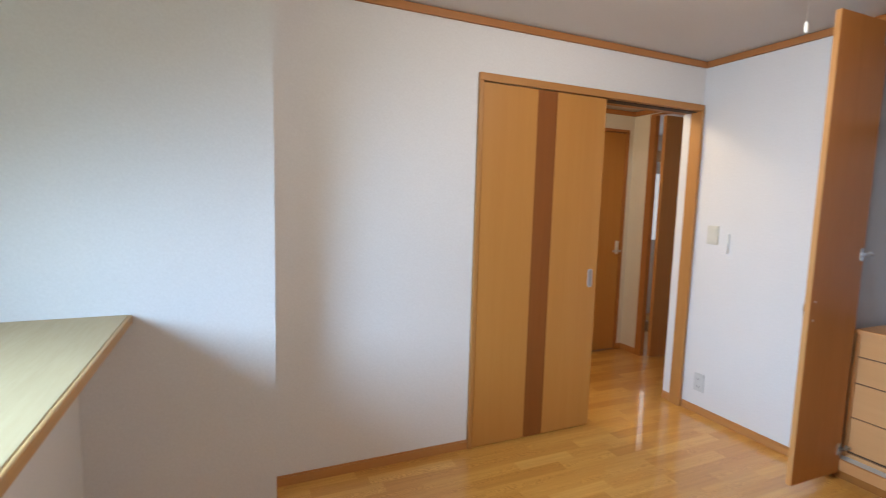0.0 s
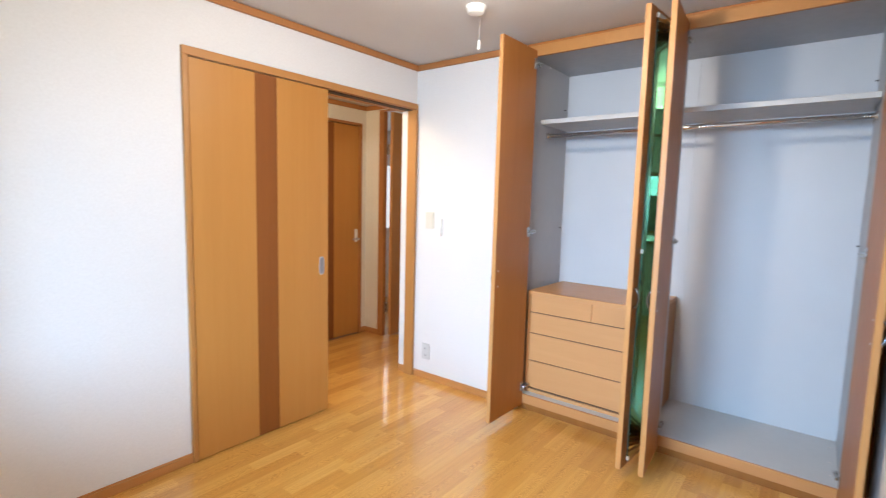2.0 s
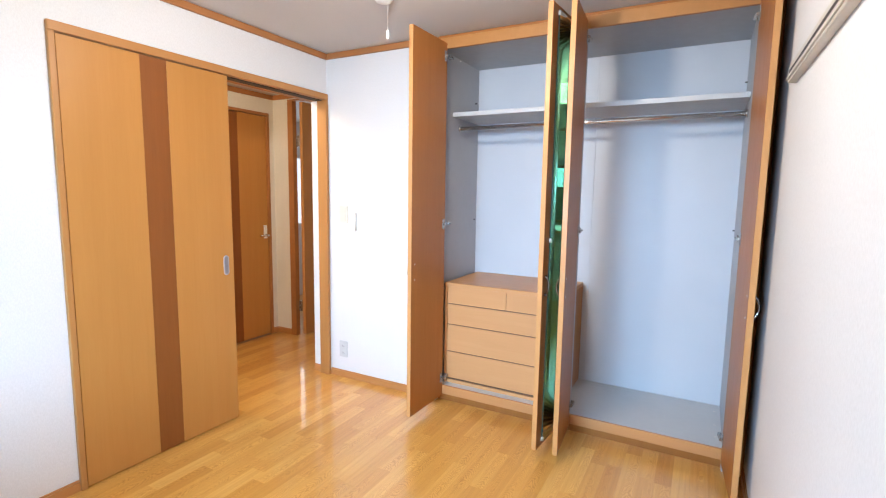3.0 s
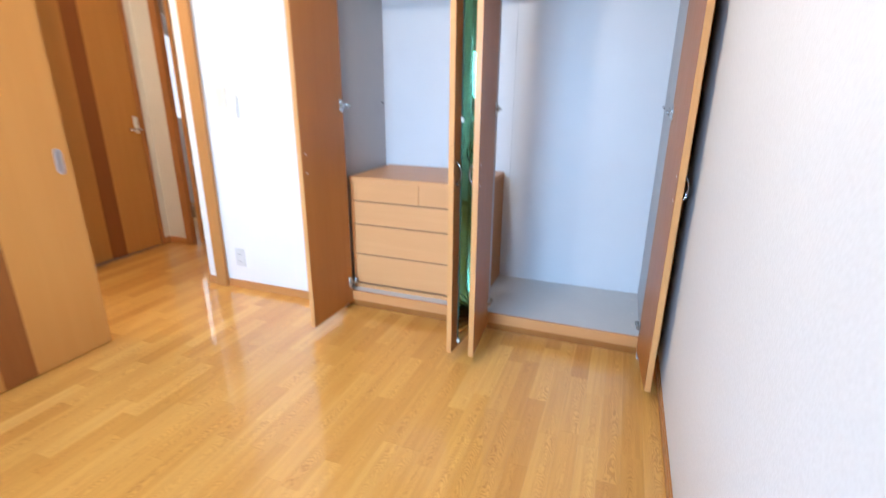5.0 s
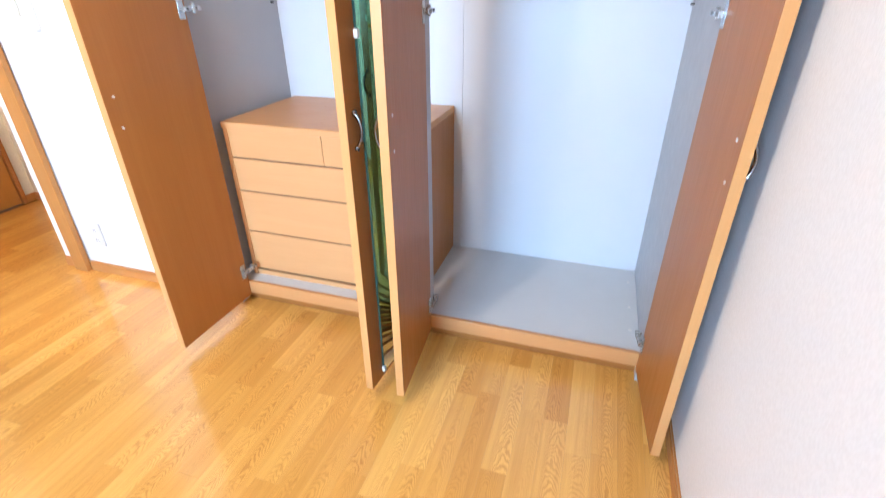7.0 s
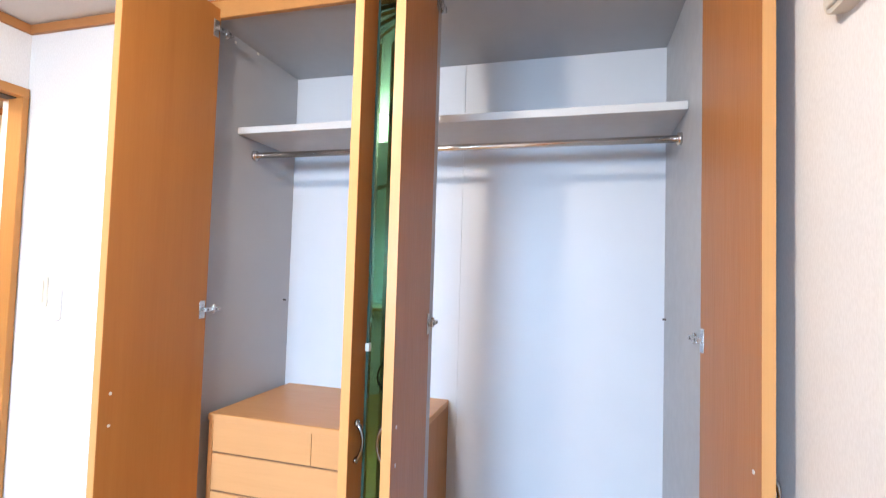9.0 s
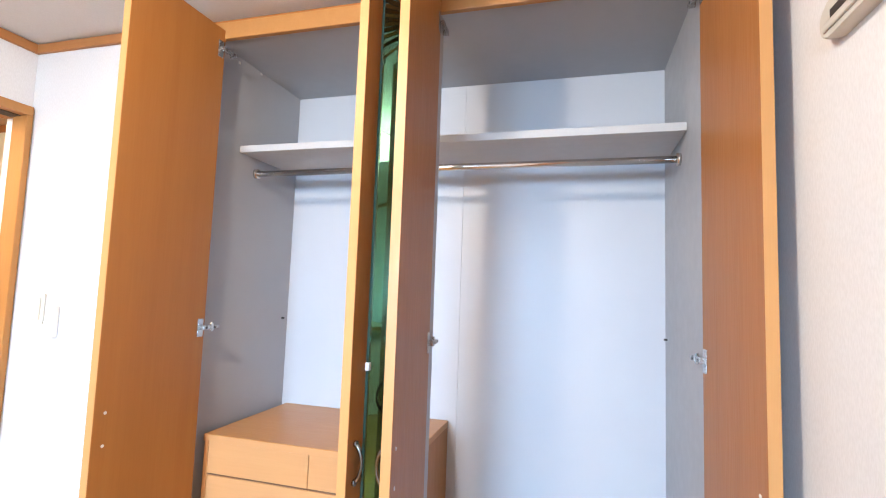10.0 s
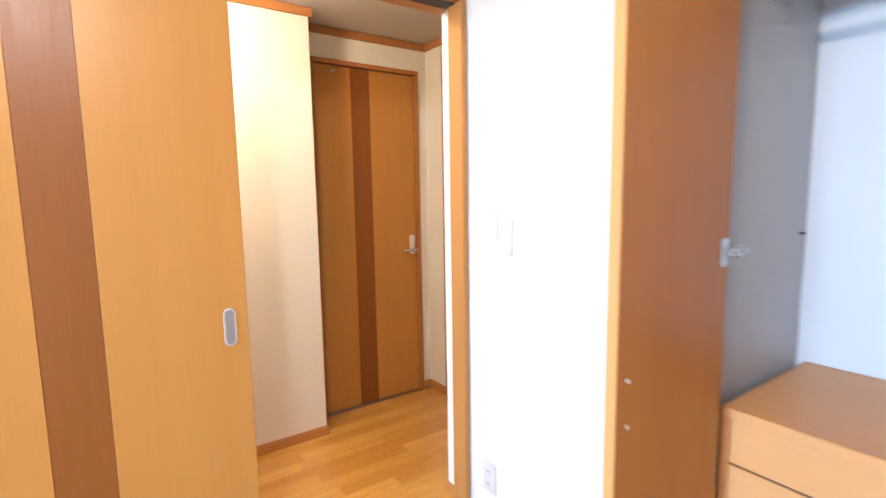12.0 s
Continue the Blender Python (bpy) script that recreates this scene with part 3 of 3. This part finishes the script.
part("edge_band", boxes((CX0 - 0.0055, CX0 - 0.0042, CY0 + 0.001, CY1 - 0.001, CZ1 - 0.024, CZ1 - 0.003)), CHESTWOOD, chest, "paler front edge of the top")
ROWS_Z = [(0.147, 0.322), (0.329, 0.503), (0.510, 0.640), (0.647, 0.757)]
YA, YB, YM = CY0 + 0.020, CY1 - 0.020, 0.952
for i, (z0, z1) in enumerate(ROWS_Z):
    for y0, y1 in ([(YA, YB)] if i < 3 else [(YA, YM - 0.001), (YM + 0.001, YB)]):
        dr = part("drawer", boxes((CX0 - 0.001, CX0 + 0.018, y0, y1, z0, z1), bevel=0.0015), CHESTWOOD, chest)
        # strip fills the drawer gap; its brown stands for the shade there
        part("gap_strip", boxes((CX0 + 0.004, CX0 + 0.018, y0, y1, z0 - 0.0065, z0 - 0.0005)), GROOVE, dr, "strip in the drawer gap, brown for its shade")

# ---- counter beside the window ----
KX1, KY0, KY1 = -0.274, 0.16, PY
cnt = thing("counter", "pale wooden counter on a papered box under the window", "counter")
part("worktop", boxes((XW + 0.001, KX1 - 0.012, KY0, KY1 - 0.001, 0.888, 0.92), bevel=0.002), COUNTER, cnt, "pale yellowish wooden top")
part("edge_band", boxes((KX1 - 0.0115, KX1, KY0, KY1 - 0.001, 0.886, 0.919), bevel=0.004), COUNTER_EDGE, cnt, "darker rounded wooden edge")
part("box", boxes((XW + 0.001, -0.45, KY0 + 0.02, KY1 - 0.001, 0.0, 0.887)), PANEL, cnt, "papered box below the top")

# ---- fittings ----
plate = thing("light_switch", "cream plastic wall switch plate beside the sliding door", "switch")
part("plate", boxes((XE - 0.009, XE, 2.128, 2.205, 1.135, 1.255), bevel=0.003), SWITCH, plate)
part("rocker", boxes((XE - 0.013, XE - 0.008, 2.143, 2.190, 1.150, 1.240), bevel=0.002), SWITCH, plate)
holder = thing("remote_holder", "small clear white wall holder beside the switch", "holder")
part("back", boxes((XE - 0.004, XE, 2.052, 2.102, 1.090, 1.205), bevel=0.0015), PAPER, holder)
part("front", boxes((XE - 0.022, XE - 0.018, 2.052, 2.102, 1.088, 1.15), bevel=0.0015), PAPER, holder)
part("side", boxes((XE - 0.019, XE - 0.003, 2.0515, 2.055, 1.088, 1.21), (XE - 0.019, XE - 0.003, 2.099, 2.1025, 1.088, 1.15), (XE - 0.019, XE - 0.003, 2.054, 2.1, 1.086, 1.09)), PLASTIC, holder)
outlet = thing("wall_outlet", "white plastic double wall outlet near the floor", "outlet")
part("plate", boxes((XE - 0.008, XE, 2.142, 2.214, 0.152, 0.272), bevel=0.003), OUTLET, outlet)
for z in (0.185, 0.235):
    sk = part("socket", boxes((XE - 0.0095, XE - 0.007, 2.160, 2.196, z - 0.016, z + 0.016), bevel=0.001), OUTLET, outlet)
    for y in (2.172, 2.184):
        part("slot", boxes((XE - 0.0100, XE - 0.0092, y - 0.001, y + 0.001, z - 0.006, z + 0.006)), DARK, sk)

alarm = thing("smoke_alarm", "round white smoke alarm with a pull cord on the ceiling", "smoke alarm", Matrix.Translation((2.235, 1.355, CEILING)))
part("body", lathe([(0.050, 0.0), (0.050, -0.010), (0.045, -0.014), (0.043, -0.026), (0.038, -0.034), (0.02, -0.037), (0.002, -0.037)], 36), PLASTIC, alarm)
cord = part("cord", tube([(0.042, 0.005, -0.0135), (0.042, 0.005, -0.155)], 0.0007, 6), PLASTIC, alarm)
part("toggle", tube([(0.042, 0.005, -0.150), (0.042, 0.005, -0.155), (0.042, 0.005, -0.190), (0.042, 0.005, -0.195)], [0.003, 0.006, 0.008, 0.005], 12), PLASTIC, cord, smooth=True)

hook = thing("wall_rail", "beige plastic hanging rail with rounded end on the wall", "wall rail")
RZ = 1.795
cap = [(0.030 * math.sin(a), 0.030 * math.cos(a)) for a in (math.pi * k / 10 for k in range(11))]
bm = prism([(2.36 + x, RZ + z) for x, z in cap] + [(1.2, RZ - 0.030), (1.2, RZ + 0.030)], 0.0, 0.026, 0.004)
part("body", bm, BEIGE, hook, m=Matrix(((1, 0, 0, 0), (0, 0, 1, YS), (0, 1, 0, 0), (0, 0, 0, 1))))
# dark strip on the surface stands for the shade in the slot
part("groove", boxes((1.22, 2.35, YS + 0.0255, YS + 0.0268, RZ - 0.004, RZ + 0.012), bevel=0.0005), DARK, hook, "dark strip for the shaded slot along the rail")
part("lip", boxes((1.21, 2.37, YS + 0.0255, YS + 0.031, RZ - 0.020, RZ - 0.006), bevel=0.004), BEIGE, hook)

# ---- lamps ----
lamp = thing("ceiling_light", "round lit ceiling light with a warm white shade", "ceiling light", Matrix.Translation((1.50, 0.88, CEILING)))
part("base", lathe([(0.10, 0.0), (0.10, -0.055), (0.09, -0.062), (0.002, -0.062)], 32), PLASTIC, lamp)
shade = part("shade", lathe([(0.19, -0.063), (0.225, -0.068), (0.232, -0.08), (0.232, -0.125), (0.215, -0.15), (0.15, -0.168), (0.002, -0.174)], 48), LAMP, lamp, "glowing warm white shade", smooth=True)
shade.visible_shadow = False   # thin diffuser; casts no shadow, so the bulb inside lights the room
hall_lamp = thing("hall_downlight", "small lit downlight in the hall ceiling", "downlight", Matrix.Translation((1.88, 2.72, HALL_CEILING)))
part("ring", lathe([(0.06, 0.0), (0.06, -0.006), (0.05, -0.010), (0.002, -0.010)], 32), PLASTIC, hall_lamp)
part("lens", lathe([(0.045, -0.0102), (0.04, -0.016), (0.002, -0.018)], 24), LAMP, hall_lamp, "glowing lens")

# ---- oak floor, strip by strip ----
BW, GAP = 0.0757, 0.0002
floor_ob = structure("floor", boxes((XW, 3.6, YS, 2.46, -0.012, -0.0105), (1.0, 3.6, 2.46, 3.5, -0.012, -0.0105), (3.6, 5.4, 2.5, 4.5, -0.012, -0.0105)), JOINT, "varnished honey oak strip floor", "floor")
LENGTHS = [0.28, 0.34, 0.40, 0.455, 0.52]
rng = random.Random(7)


def strip_mesh(length, width):
    bm = bmesh.new()
    c = 0.0002
    x0, x1, y0, y1 = GAP / 2, length - GAP / 2, GAP / 2, width - GAP / 2
    lo = [bm.verts.new(p) for p in ((x0, y0, -0.010), (x1, y0, -0.010), (x1, y1, -0.010), (x0, y1, -0.010))]
    mid = [bm.verts.new(p) for p in ((x0, y0, -c), (x1, y0, -c), (x1, y1, -c), (x0, y1, -c))]
    top = [bm.verts.new(p) for p in ((x0 + c, y0 + c, 0), (x1 - c, y0 + c, 0), (x1 - c, y1 - c, 0), (x0 + c, y1 - c, 0))]
    for a, b in ((lo, mid), (mid, top)):
        for k in range(4):
            bm.faces.new((a[k], a[(k + 1) % 4], b[(k + 1) % 4], b[k]))
    bm.faces.new(top)
    return bm


shared = {}
far_v, far_f = [], []
rows = int(math.ceil((4.5 - YS) / BW))
for r in range(rows):
    y = YS + r * BW
    w = min(BW, 4.5 - y)
    # the room, the hall and the room past it
    x0, x1 = (XW, 3.6) if y < 2.38 else (1.0, 5.4) if y < 3.45 else (3.6, 5.4)
    x = x0 - rng.uniform(0, 0.5)
    while x < x1:
        ln = rng.choice(LENGTHS)
        a, b = max(x, x0), min(x + ln, x1)
        x += ln
        if b - a < 0.01:
            continue
        if a > 0.95 and b < 3.05 and y < 2.35:
            key = (round(b - a, 3), round(w, 3))
            if key not in shared:
                shared[key] = mesh_of("oak_strip", strip_mesh(b - a, w), PLANK)
            ob = new("oak_strip", shared[key])
            ob.parent = floor_ob
            ob.location = (a, y, 0)
        else:
            n = len(far_v)
            g = GAP / 2
            far_v += [(i, j, k) for k in (-0.010, 0.0) for i, j in ((a + g, y + g), (b - g, y + g), (b - g, y + w - g), (a + g, y + w - g))]
            far_f += [tuple(n + i for i in f) for f in ((4, 5, 6, 7), (0, 1, 5, 4), (1, 2, 6, 5), (2, 3, 7, 6), (3, 0, 4, 7))]
me = bpy.data.meshes.new("oak_strips")
me.from_pydata(far_v, [], far_f)
me.materials.append(PLANK_FAR)
rest = new("oak_strips", me)
rest.parent = floor_ob
tagged(rest, "", "", "", "stuff")
